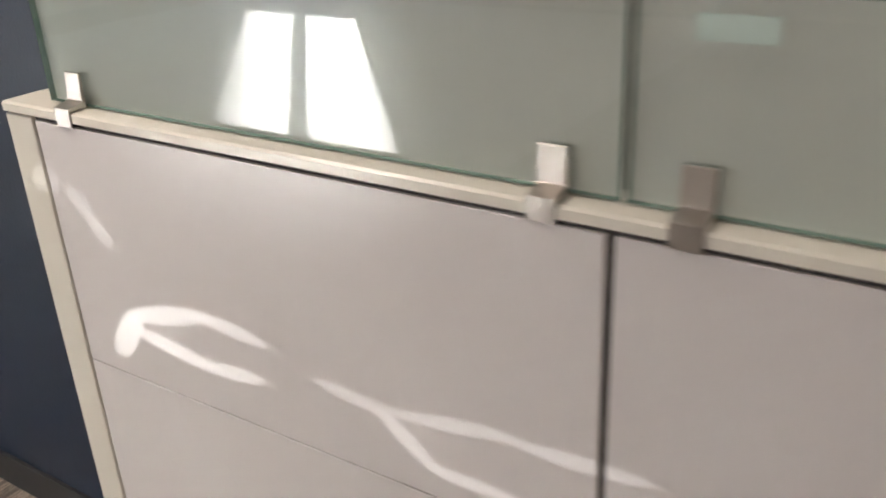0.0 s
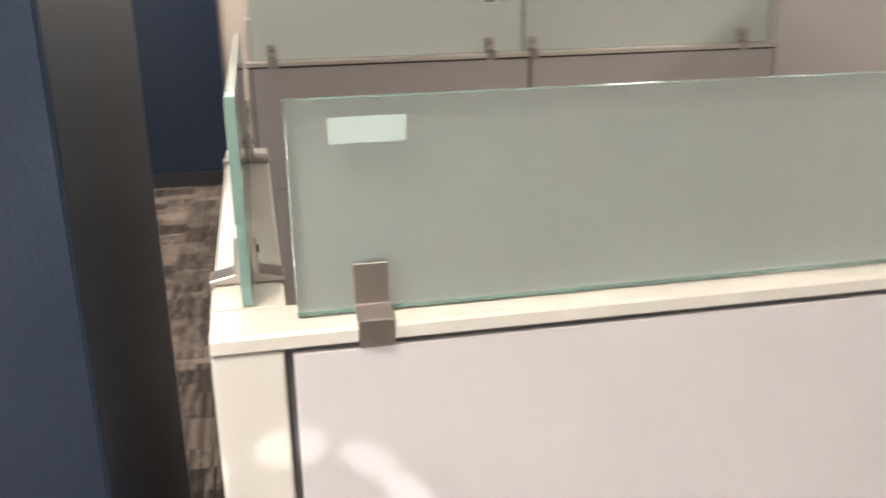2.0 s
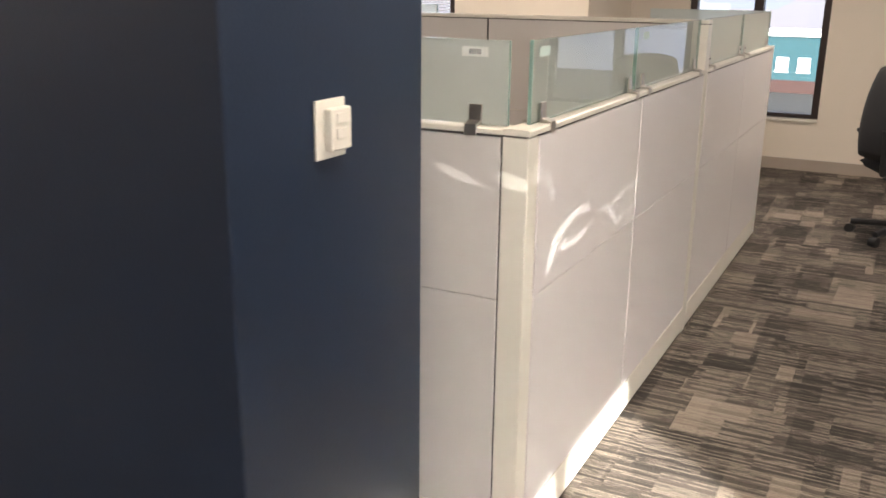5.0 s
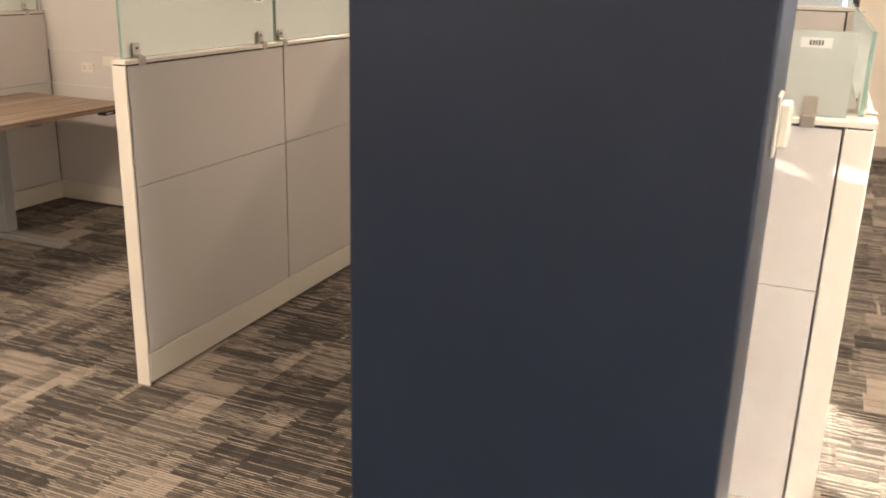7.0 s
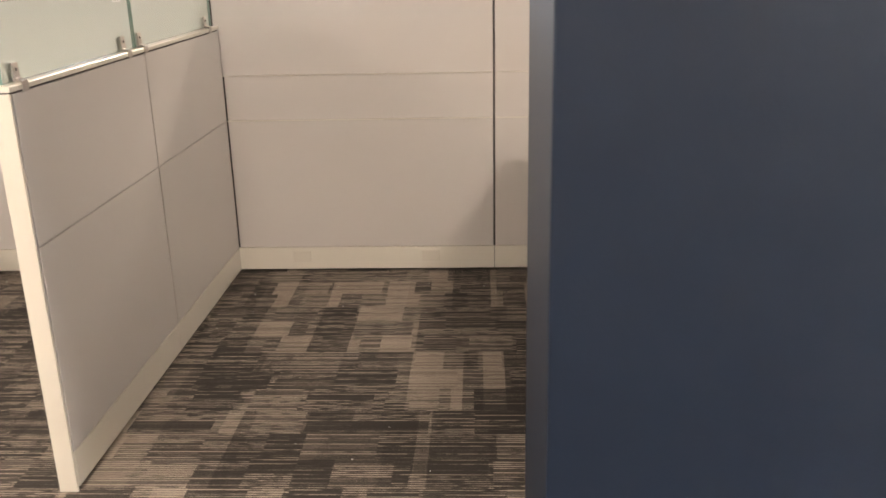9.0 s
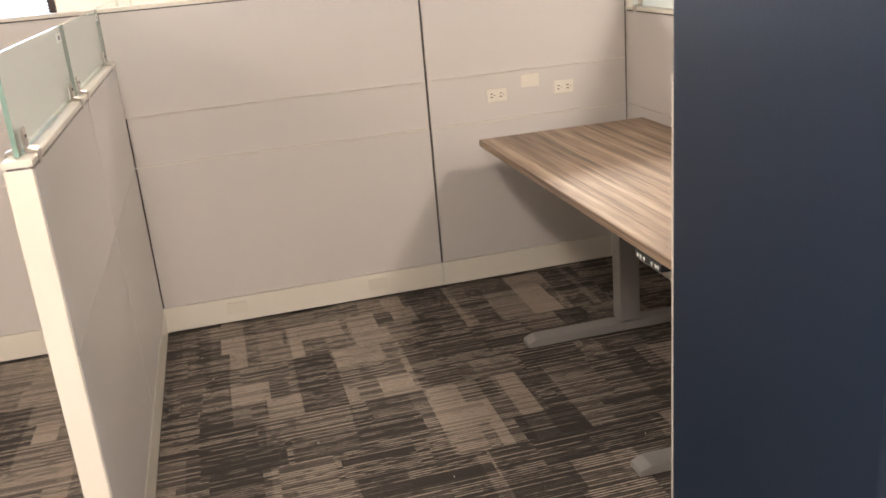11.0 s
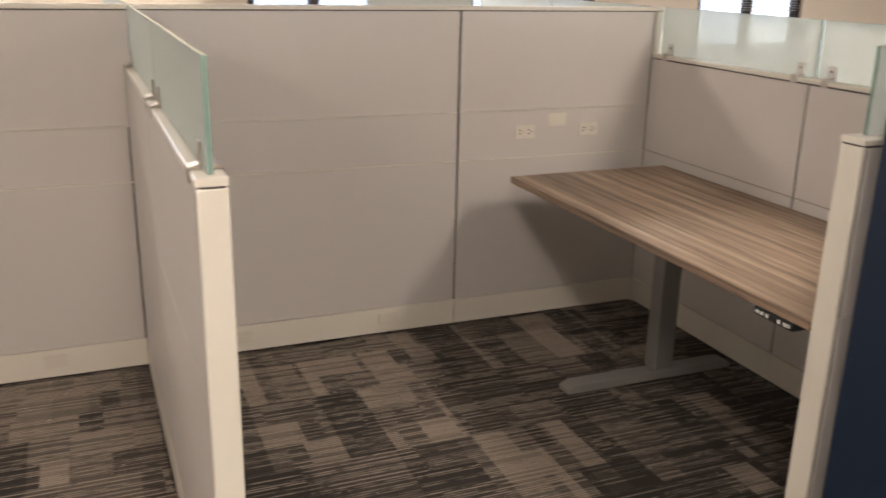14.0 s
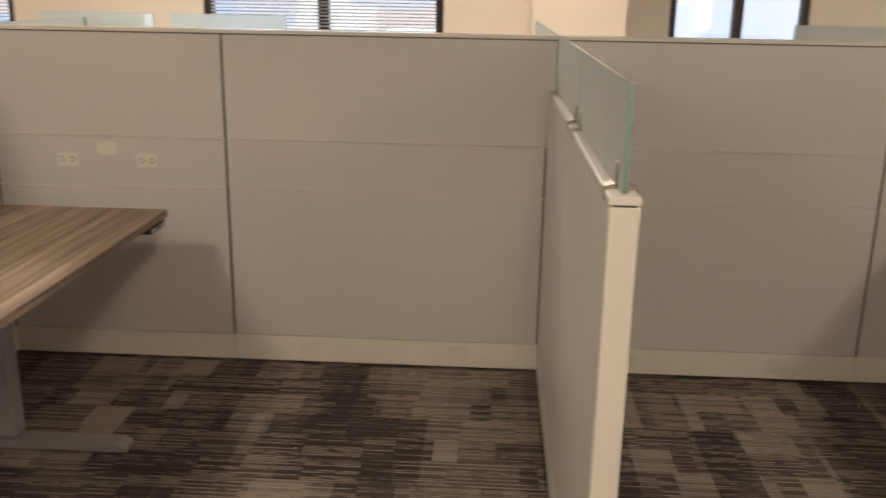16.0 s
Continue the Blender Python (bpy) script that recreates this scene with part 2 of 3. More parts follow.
def frosted_material():
    """Etched glass: a smooth face that mirrors, milky light inside, a little see-through."""
    m = bpy.data.materials.new("frosted_glass")
    m.use_nodes = True
    n, l = m.node_tree.nodes, m.node_tree.links
    n.remove(n["Principled BSDF"])
    out = n["Material Output"]
    tl = n.new("ShaderNodeBsdfTranslucent")
    tl.inputs[0].default_value = (0.84, 0.885, 0.855, 1)
    df = n.new("ShaderNodeBsdfDiffuse")
    df.inputs[0].default_value = (0.66, 0.70, 0.675, 1)
    tr = n.new("ShaderNodeBsdfTransparent")
    tr.inputs[0].default_value = (0.86, 0.93, 0.90, 1)
    gl = n.new("ShaderNodeBsdfGlossy")
    gl.inputs["Roughness"].default_value = 0.25
    a = n.new("ShaderNodeMixShader")
    a.inputs[0].default_value = 0.36
    l.new(tl.outputs[0], a.inputs[1])
    l.new(df.outputs[0], a.inputs[2])
    c = n.new("ShaderNodeMixShader")
    c.inputs[0].default_value = 0.15
    l.new(a.outputs[0], c.inputs[1])
    l.new(tr.outputs[0], c.inputs[2])
    d = n.new("ShaderNodeMixShader")
    d.inputs[0].default_value = 0.04
    l.new(c.outputs[0], d.inputs[1])
    l.new(gl.outputs[0], d.inputs[2])
    l.new(d.outputs[0], out.inputs["Surface"])
    return m


FROST = frosted_material()


def polished_material():
    """The smooth face of the pane: clear, with a mirror's sheen."""
    m = bpy.data.materials.new("polished_glass_face")
    m.use_nodes = True
    n, l = m.node_tree.nodes, m.node_tree.links
    n.remove(n["Principled BSDF"])
    tr = n.new("ShaderNodeBsdfTransparent")
    tr.inputs[0].default_value = (0.95, 0.98, 0.965, 1)
    gl = n.new("ShaderNodeBsdfGlossy")
    gl.inputs["Roughness"].default_value = 0.01
    lw = n.new("ShaderNodeLayerWeight")
    lw.inputs[0].default_value = 0.5
    pw = n.new("ShaderNodeMath")
    pw.operation = "POWER"
    l.new(lw.outputs["Facing"], pw.inputs[0])
    pw.inputs[1].default_value = 4.5
    ad = n.new("ShaderNodeMath")
    ad.operation = "MULTIPLY_ADD"
    l.new(pw.outputs[0], ad.inputs[0])
    ad.inputs[1].default_value = 0.85
    ad.inputs[2].default_value = 0.045
    d = n.new("ShaderNodeMixShader")
    l.new(ad.outputs[0], d.inputs[0])
    l.new(tr.outputs[0], d.inputs[1])
    l.new(gl.outputs[0], d.inputs[2])
    l.new(d.outputs[0], n["Material Output"].inputs["Surface"])
    return m


POLISH = polished_material()
GLASSEDGE = material("green_glass_edge", (0.21, 0.32, 0.275), 0.15)


def clear_glass():
    m = bpy.data.materials.new("window_glass")
    m.use_nodes = True
    b = m.node_tree.nodes["Principled BSDF"]
    b.inputs["Transmission Weight"].default_value = 1.0
    b.inputs["Roughness"].default_value = 0.0
    b.inputs["IOR"].default_value = 1.1
    return m


CLEAR = clear_glass()


def glow(name, colour, strength):
    m = bpy.data.materials.new(name)
    m.use_nodes = True
    b = m.node_tree.nodes["Principled BSDF"]
    b.inputs["Emission Color"].default_value = (*colour, 1)
    b.inputs["Emission Strength"].default_value = strength
    return m


DIFFUSER = glow("lit_diffuser", (1.0, 0.85, 0.68), 1.05)


def film_material():
    m = material("white_plastic_film", (0.60, 0.61, 0.62), 0.40, var=0.14, scale=5, bump=0.5, bump_scale=30)
    return m


FILM = film_material()


# ---- building helpers ----
def add_box(bm, x0, x1, y0, y1, z0, z1, bevel=0.0, mat=0):
    r = bmesh.ops.create_cube(bm, size=1.0)
    vs = r["verts"]
    for v in vs:
        v.co = Vector((x0 + (v.co.x + 0.5) * (x1 - x0), y0 + (v.co.y + 0.5) * (y1 - y0), z0 + (v.co.z + 0.5) * (z1 - z0)))
    faces = {f for v in vs for f in v.link_faces}
    for f in faces:
        f.material_index = mat
    if bevel:
        edges = list({e for v in vs for e in v.link_edges})
        bmesh.ops.bevel(bm, geom=edges, offset=bevel, segments=2, profile=0.5, affect="EDGES")
    return bm


def box(x0, x1, y0, y1, z0, z1, bevel=0.0):
    return add_box(bmesh.new(), x0, x1, y0, y1, z0, z1, bevel)


def prism(points, y0, y1, bevel=0.0):
    """A profile in x and z drawn out along y."""
    bm = bmesh.new()
    a = [bm.verts.new((x, y0, z)) for x, z in points]
    c = [bm.verts.new((x, y1, z)) for x, z in points]
    bm.faces.new(a)
    bm.faces.new(list(reversed(c)))
    for i in range(len(a)):
        j = (i + 1) % len(a)
        bm.faces.new((a[j], a[i], c[i], c[j]))
    bmesh.ops.recalc_face_normals(bm, faces=bm.faces)
    if bevel:
        bmesh.ops.bevel(bm, geom=list(bm.edges), offset=bevel, segments=1, affect="EDGES")
    return bm


def mesh_of(name, bm, mats):
    me = bpy.data.meshes.new(name)
    bm.to_mesh(me)
    bm.free()
    for m in (mats if isinstance(mats, (list, tuple)) else [mats]):
        me.materials.append(m)
    return me


def part(name, bm, mat, parent=None, label=""):
    ob = new(name, mesh_of(name, bm, mat))
    ob.parent = parent
    if label:
        ob["label"] = label
    return ob


def thing(name, m, label, category, group="", kind=""):
    ob = new(name)
    ob.matrix_world = m
    return tagged(ob, label, category, group, kind)


def structure(name, bm, mat, label="", category=""):
    return tagged(part(name, bm, mat), label, category, kind="structure")


# ---- the room ----
X0, X1, Y0 = -9.0, 7.3, -7.6
YN1, YN2, XSTEP = 5.47, 6.42, -1.62
floor = structure("floor", box(X0, X1, Y0, YN2 + 0.2, -0.12, -0.008), SEAM, "striped brown and grey carpet tile floor", "floor")
structure("ceiling", box(X0, X1, Y0, YN2 + 0.2, CEIL, CEIL + 0.1), CEILING, "white tiled office ceiling", "ceiling")


def wall_with_openings(name, along, a0, a1, w0, w1, openings, label):
    """A wall along x or y, from a0 to a1, between w0 and w1 in the other direction; openings: (start, end, sill, head)."""
    bm = bmesh.new()

    def piece(s, e, z0, z1):
        if e - s > 1e-4 and z1 - z0 > 1e-4:
            if along == "x":
                add_box(bm, s, e, w0, w1, z0, z1)
            else:
                add_box(bm, w0, w1, s, e, z0, z1)
    at = a0
    for s, e, sill, head in sorted(openings):
        piece(at, s, 0, CEIL)
        piece(s, e, 0, sill)
        piece(s, e, head, CEIL)
        at = e
    piece(at, a1, 0, CEIL)
    return structure(name, bm, PLASTER, label, "wall")


SILL, HEAD = 0.43, 2.6
WIN_N1 = [(-8.2, -6.35), (-4.84, -2.97)]
WIN_N2 = [(-1.08, 0.10), (0.98, 2.36), (3.6, 5.0)]
WIN_E = [(-6.92, -5.32)]
wall_with_openings("wall_north", "x", X0, XSTEP, YN1, YN1 + 0.2, [(a, b, SILL, HEAD) for a, b in WIN_N1], "cream painted wall with windows")
wall_with_openings("wall_north_2", "x", XSTEP, X1, YN2, YN2 + 0.2, [(a, b, SILL, HEAD) for a, b in WIN_N2], "cream painted wall with windows")
structure("wall_return", box(-2.30, XSTEP, YN1 - 0.27, YN1 - 0.001, 0, CEIL), PLASTER, "cream painted pier between windows", "wall")
structure("wall_return_2", box(XSTEP - 0.2, XSTEP - 0.002, YN1 + 0.201, YN2 + 0.2, 0, CEIL), PLASTER, "cream painted return wall", "wall")
wall_with_openings("wall_east", "y", Y0, YN2 + 0.2, X1, X1 + 0.2, [(a, b, SILL, HEAD) for a, b in WIN_E], "cream painted wall with a window")
wall_with_openings("wall_south", "x", X0, X1, Y0 - 0.2, Y0, [], "plain cream painted wall")
wall_with_openings("wall_west", "y", Y0, YN1 + 0.2, X0 - 0.2, X0, [], "plain cream painted wall")
structure("baseboard", box(XSTEP, X1, YN2 - 0.012, YN2 - 0.001, 0, 0.10), TAUPE, "taupe vinyl baseboard", "baseboard")
structure("baseboard_2", box(X0, -2.30, YN1 - 0.012, YN1 - 0.001, 0, 0.10), TAUPE, "taupe vinyl baseboard", "baseboard")
structure("baseboard_3", box(X0, X0 + 0.012, Y0, YN1, 0, 0.10), TAUPE, "taupe vinyl baseboard", "baseboard")


def window(name, m, width, blind_to):
    """A window in local x and z: frame, mullion, two panes, sill and a slatted blind."""
    w = thing(name, m, "dark bronze framed office window with white slat blinds", "window", kind="structure")
    h = HEAD - SILL
    f = 0.06
    bm = bmesh.new()
    add_box(bm, 0, f, 0.03, 0.12, 0, h)
    add_box(bm, width - f, width, 0.03, 0.12, 0, h)
    add_box(bm, f, width - f, 0.03, 0.12, 0, f)
    add_box(bm, f, width - f, 0.03, 0.12, h - f, h)
    part("window_frame", bm, BROWNFRAME, w)
    part("mullion", box(width / 2 - 0.04, width / 2 + 0.04, 0.03, 0.12, f, h - f), BROWNFRAME, w)
    part("window_sill", box(0, width, -0.03, 0.028, 0, 0.025, 0.004), TRIM, w)
    for a, b in ((f, width / 2 - 0.04), (width / 2 + 0.04, width - f)):
        pane = part("pane", box(a, b, 0.075, 0.081, f, h - f), CLEAR, w)
        pane.visible_shadow = False
    if blind_to < h:
        blind = part("blind", box(f, width - f, 0.002, 0.028, h - f - 0.03, h - f), BLIND, w, "white slatted blind")
        slat = mesh_of("slat", prism([(-0.012, -0.004), (0.012, 0.003), (0.012, 0.0042), (-0.012, -0.0028)], 0.0, width - 2 * f), BLIND)
        z = h - f - 0.05
        while z > blind_to:
            s = new("slat", slat)
            s.parent = blind
            s.matrix_local = Matrix.Translation((f, 0.014, z)) @ Matrix.Rotation(radians(-90), 4, "Z")
            z -= 0.026
    return w


k = 0
for a, b in WIN_N1:
    k += 1
    window("window_%d" % k, pose(a, YN1, SILL), b - a, 0.75)
for i, (a, b) in enumerate(WIN_N2):
    k += 1
    window("window_%d" % k, pose(a, YN2, SILL), b - a, 1.35 if i == 0 else 0.75)
for a, b in WIN_E:
    k += 1
    window("window_%d" % k, pose(X1, b, SILL, 0, 0, -90), b - a, 9)

# outside
structure("ground", box(-300, 300, -300, 300, -4.2, -4.0), TARMAC, "grey tarmac ground outside", "ground")


# added board outside: daylit distance put into blocky pale-blue emission
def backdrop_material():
    m = bpy.data.materials.new("glowing_backdrop")
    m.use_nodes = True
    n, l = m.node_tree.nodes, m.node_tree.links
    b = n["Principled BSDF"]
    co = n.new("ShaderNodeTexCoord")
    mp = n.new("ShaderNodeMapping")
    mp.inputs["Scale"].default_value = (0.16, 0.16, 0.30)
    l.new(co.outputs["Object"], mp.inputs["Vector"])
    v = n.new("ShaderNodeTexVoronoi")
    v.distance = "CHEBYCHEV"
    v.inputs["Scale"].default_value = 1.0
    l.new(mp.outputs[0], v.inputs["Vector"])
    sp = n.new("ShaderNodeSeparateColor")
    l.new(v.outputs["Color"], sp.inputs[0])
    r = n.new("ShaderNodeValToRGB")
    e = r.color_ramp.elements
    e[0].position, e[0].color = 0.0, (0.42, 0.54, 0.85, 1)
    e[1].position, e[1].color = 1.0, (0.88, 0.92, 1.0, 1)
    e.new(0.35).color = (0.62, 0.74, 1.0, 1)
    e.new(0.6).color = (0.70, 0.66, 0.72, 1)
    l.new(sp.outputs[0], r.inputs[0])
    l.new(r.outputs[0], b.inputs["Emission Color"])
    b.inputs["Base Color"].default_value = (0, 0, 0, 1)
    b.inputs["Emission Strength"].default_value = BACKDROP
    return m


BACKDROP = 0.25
structure("backdrop", box(-90, 90, 60, 60.5, -4, 30), backdrop_material(), "glowing pale-blue board standing in for the daylit distance outside the windows", "backdrop")


def far_building():
    """A low teal shopfront across the street with a row of bright windows and a brick-red base."""
    b = thing("far_building", pose(-9.0, 52.0, -4.0), "low teal shopfront across the street with white windows", "building")
    part("wall", box(0, 11, 0, 6, 0.7, 3.1), TEAL, b)
    part("plinth", box(-0.05, 11.05, -0.05, 6, 0, 0.699), BRICKRED, b, "brick-red plinth")
    part("roof", box(-0.2, 11.2, -0.2, 6.2, 3.101, 3.3), BLIND, b, "white flat roof edge")
    for i in range(9):
        w = part("window", box(0.5 + i * 1.15, 1.15 + i * 1.15, -0.04, -0.001, 1.2, 1.95), BLIND, b, "bright white window")
        part("sill", box(0.45 + i * 1.15, 1.2 + i * 1.15, -0.08, -0.001, 1.12, 1.199), BLIND, w)


far_building()

# ceiling light panels
troffer0 = None
for tx, ty in TROFFERS:
    if troffer0 is None:
        troffer0 = thing("ceiling_light", pose(tx, ty, CEIL), "recessed square ceiling light with a lit diffuser", "ceiling light", "ceiling lights")
        bm = bmesh.new()
        add_box(bm, -0.31, 0.31, 0.28, 0.31, -0.018, 0)
        add_box(bm, -0.31, 0.31, -0.31, -0.28, -0.018, 0)
        add_box(bm, -0.31, -0.28, -0.28, 0.28, -0.018, 0)
        add_box(bm, 0.28, 0.31, -0.28, 0.28, -0.018, 0)
        part("frame", bm, TRIM, troffer0)
        part("diffuser", box(-0.28, 0.28, -0.28, 0.28, -0.012, -0.002), DIFFUSER, troffer0)
    else:
        copy_thing(troffer0, pose(tx, ty, CEIL))

# ---- blue columns ----
CX0, CX1, CY0, CY1 = -0.976, -0.212, -0.831, -0.146


def column(name, dx):
    c = structure(name, box(CX0 + dx, CX1 + dx, CY0, CY1, 0, CEIL, 0.006), NAVY, "square structural column painted navy blue", "column")
    g = 0.011
    bm = bmesh.new()
    add_box(bm, CX0 + dx - g, CX1 + dx + g, CY0 - g, CY0 - 0.001, 0, 0.10)
    add_box(bm, CX0 + dx - g, CX1 + dx + g, CY1 + 0.001, CY1 + g, 0, 0.10)
    add_box(bm, CX0 + dx - g, CX0 + dx - 0.001, CY0, CY1, 0, 0.10)
    add_box(bm, CX1 + dx + 0.001, CX1 + dx + g, CY0, CY1, 0, 0.10)
    part("column_base", bm, BASEVINYL, c, "black vinyl base strip")
    return c


column("column_1", 0)
column("column_2", -5.45)

# thermostat-like switch box on the column
sw = thing("wall_switch", pose(CX1 + 0.001, -0.525, 1.262), "ivory wall switch box with a raised cover on a blue column", "switch")
part("plate", box(0, 0.007, -0.055, 0.045, -0.058, 0.058, 0.002), IVORY, sw)
part("cover", box(0.0071, 0.026, -0.030, 0.040, -0.042, 0.042, 0.004), IVORY, sw)
for zz in (-0.018, 0.012):
    part("rocker", box(0.0261, 0.029, -0.014, 0.02, zz, zz + 0.02, 0.001), TRIM, sw)

# ---- cubicle partitions ----
T = 0.035            # half thickness
LOW, CAPH = 1.203, 0.015
GTOP = 1.41
BASE = 0.126


def clip(parent, y, dot, half, z=LOW):
    """A pair of Z-shaped brackets that hold a glass pane on the cap, in the partition's own axes."""
    w = 0.017
    for s in (1, -1):
        pts = [(0.007, 0.052), (0.0105, 0.052), (0.013, 0.012), (half + 0.004, 0.006), (half + 0.004, -0.022), (half + 0.0007, -0.022), (half + 0.0007, 0.0015), (0.007, 0.0015)]
        b = part("clip", prism([(s * px, z + pz) for px, pz in pts], y - w, y + w, 0.0008), NICKEL, parent, "brushed nickel glass clip")
        if s != dot:
            continue
        r = bmesh.new()
        bmesh.ops.create_cone(r, cap_ends=True, segments=10, radius1=0.0045, radius2=0.004, depth=0.004,
                              matrix=Matrix.Translation((s * 0.0125, y, z + 0.034)) @ Matrix.Rotation(radians(90), 4, "Y"))
        part("set_screw", r, SEAM, b)


def pane(parent, y0, y1, z0=LOW + 0.002, z1=GTOP, label_at=None, ink=False):
    bm = bmesh.new()
    add_box(bm, -0.0055, 0.0055, y0, y1, z0, z1, 0.0012)
    for f in bm.faces:
        f.material_index = 0 if f.normal.x < -0.9 else (2 if f.normal.x > 0.9 else 1)
    g = part("glass_pane", bm, [FROST, GLASSEDGE, POLISH], parent, "frosted greenish glass pane")
    if label_at is not None:
        side = 1 if label_at[1] > 0 else -1
        a = 0.0058 * side
        st = part("sticker", box(min(a, a + 0.0006 * side), max(a, a + 0.0006 * side), label_at[0], label_at[0] + 0.072, z1 - 0.041, z1 - 0.017), PAPER if ink else MINT, g, "small white paper sticker" if ink else "small pale paper sticker")
        if ink:
            bm = bmesh.new()
            a2 = a + 0.0006 * side
            for i in range(5):
                yy = label_at[0] + 0.02 + i * 0.0068
                add_box(bm, min(a2, a2 + 0.0003 * side), max(a2, a2 + 0.0003 * side), yy, yy + 0.0045, z1 - 0.035, z1 - 0.023)
            part("printed_bars", bm, INK, g, "dark printed bars")
    return g


def panel_skin(parent, side, y0, y1, z0, z1, mat, half):
    a, b = (half - 0.007, half) if side > 0 else (-half, -half + 0.007)
    part("panel", box(a, b, y0 + 0.0015, y1 - 0.0015, z0 + 0.0012, z1 - 0.0012, 0.0016), mat, parent)


def low_partition(m, length, joints, label, mats, glass, clips, post_front=0.069, post_back=0.0, seam=0.763, dot=1, half=T):
    """A low partition along local +y from its front end. mats: panel materials of the +x and -x sides."""
    p = thing("low_partition", m, label, "partition", "cubicle partitions")
    part("core", box(-half + 0.0072, half - 0.0072, 0.001, length - 0.001, 0.02, LOW - CAPH - 0.0005), SEAM, p)
    part("cap", prism([(-half - 0.002, LOW - CAPH), (half + 0.002, LOW - CAPH), (half + 0.002, LOW - 0.003), (half - 0.002, LOW), (-half + 0.002, LOW), (-half - 0.002, LOW - 0.003)], 0, length), TRIM, p, "cream metal top cap")
    f = post_front
    bk = length - post_back
    if post_front:
        part("end_post", box(-half, half, -0.0005, f - 0.003, 0.0, LOW - CAPH - 0.004, 0.003), TRIM, p, "cream metal end post")
    if post_back:
        part("end_post", box(-half, half, bk + 0.003, length + 0.0005, 0.0, LOW - CAPH - 0.004, 0.003), TRIM, p, "cream metal end post")
    stops = [f] + list(joints) + [bk]
    for side, mat in ((1, mats[0]), (-1, mats[1])):
        for a, b in zip(stops, stops[1:]):
            g = 0.0035
            panel_skin(p, side, a + g, b - g, BASE + 0.002, seam, mat, half)
            panel_skin(p, side, a + g, b - g, seam, LOW - CAPH - 0.006, mat, half)
            x0, x1 = (half - 0.007, half + 0.001) if side > 0 else (-half - 0.001, -half + 0.007)
            part("base_trim", box(x0, x1, a + 0.001, b - 0.001, 0.013, BASE, 0.002), TRIM, p, "cream metal base trim")
    for a, b, lab, ink in glass:
        pane(p, a, b, label_at=lab, ink=ink)
    for y in clips:
        clip(p, y, dot, half)
    return p


SP_Y, SP_H = 1.969, 1.408
E_CLIPS = (0.152, 0.925, 1.075, 1.87)
E_GLASS = [(0.081, 0.995, (0.119, 1), False), (1.003, 1.95, (1.06, 1), False)]
low_partition(pose(-T, 0, 0), SP_Y, [1.0], "low cubicle partition, glossy light panels and frosted glass screen", (GLOSSY, PANEL), E_GLASS, E_CLIPS, dot=-1)
P_CLIPS = (0.085, 0.835, 0.99, 1.80)
P_GLASS = [(0.02, 0.955, (0.80, 1), True), (0.962, 1.91, (1.82, 1), True)]
for px in (-2.3225, -4.6535):
    low_partition(pose(px, 0.036, 0), SP_Y - 0.036, [0.977], "low cubicle partition, light grey panels and frosted glass screen", (PANEL, PANEL), P_GLASS, P_CLIPS, post_front=0.012, half=0.0285)
# beyond the spine
low_partition(pose(-T, 2.045, 0), 1.95, [0.95], "low cubicle partition behind the spine, frosted glass screen", (GLOSSY, PANEL),
              [(0.02, 0.945, None, False), (0.953, 1.88, None, False)], (0.12, 0.88, 1.02, 1.80), post_front=0.0, post_back=0.014)
for px in (-2.329, -4.66):
    low_partition(pose(px, 2.045, 0), 1.95, [0.95], "low cubicle partition behind the spine, frosted glass screen", (PANEL, PANEL),
                  [(0.02, 0.945, None, False), (0.953, 1.88, None, False)], (0.12, 0.88, 1.02, 1.80), post_front=0.0, post_back=0.014)
# wing in front of the cubicle with the desk: local y runs west
WING = 0.862
low_partition(pose(-0.0705, T, 0, 0, 0, 90), WING - 0.0705, [], "short low partition with frosted glass screen beside a blue column", (PANEL, PANEL),
              [(0.0, 0.755, (0.055, -1), True)], (0.085, 0.68), post_front=0.0, post_back=0.014)
for a, b in ((-0.0705, WING - 0.0705), (-4.696, 0.77), (-3.85, 0.774)):
    low_partition(pose(a, 4.03 - T, 0, 0, 0, 90), b, [], "short low partition behind the spine, frosted glass screen", (PANEL, PANEL),
                  [(0.0, 0.72, None, False)], (0.085, 0.62), post_front=0.0, post_back=0.014)


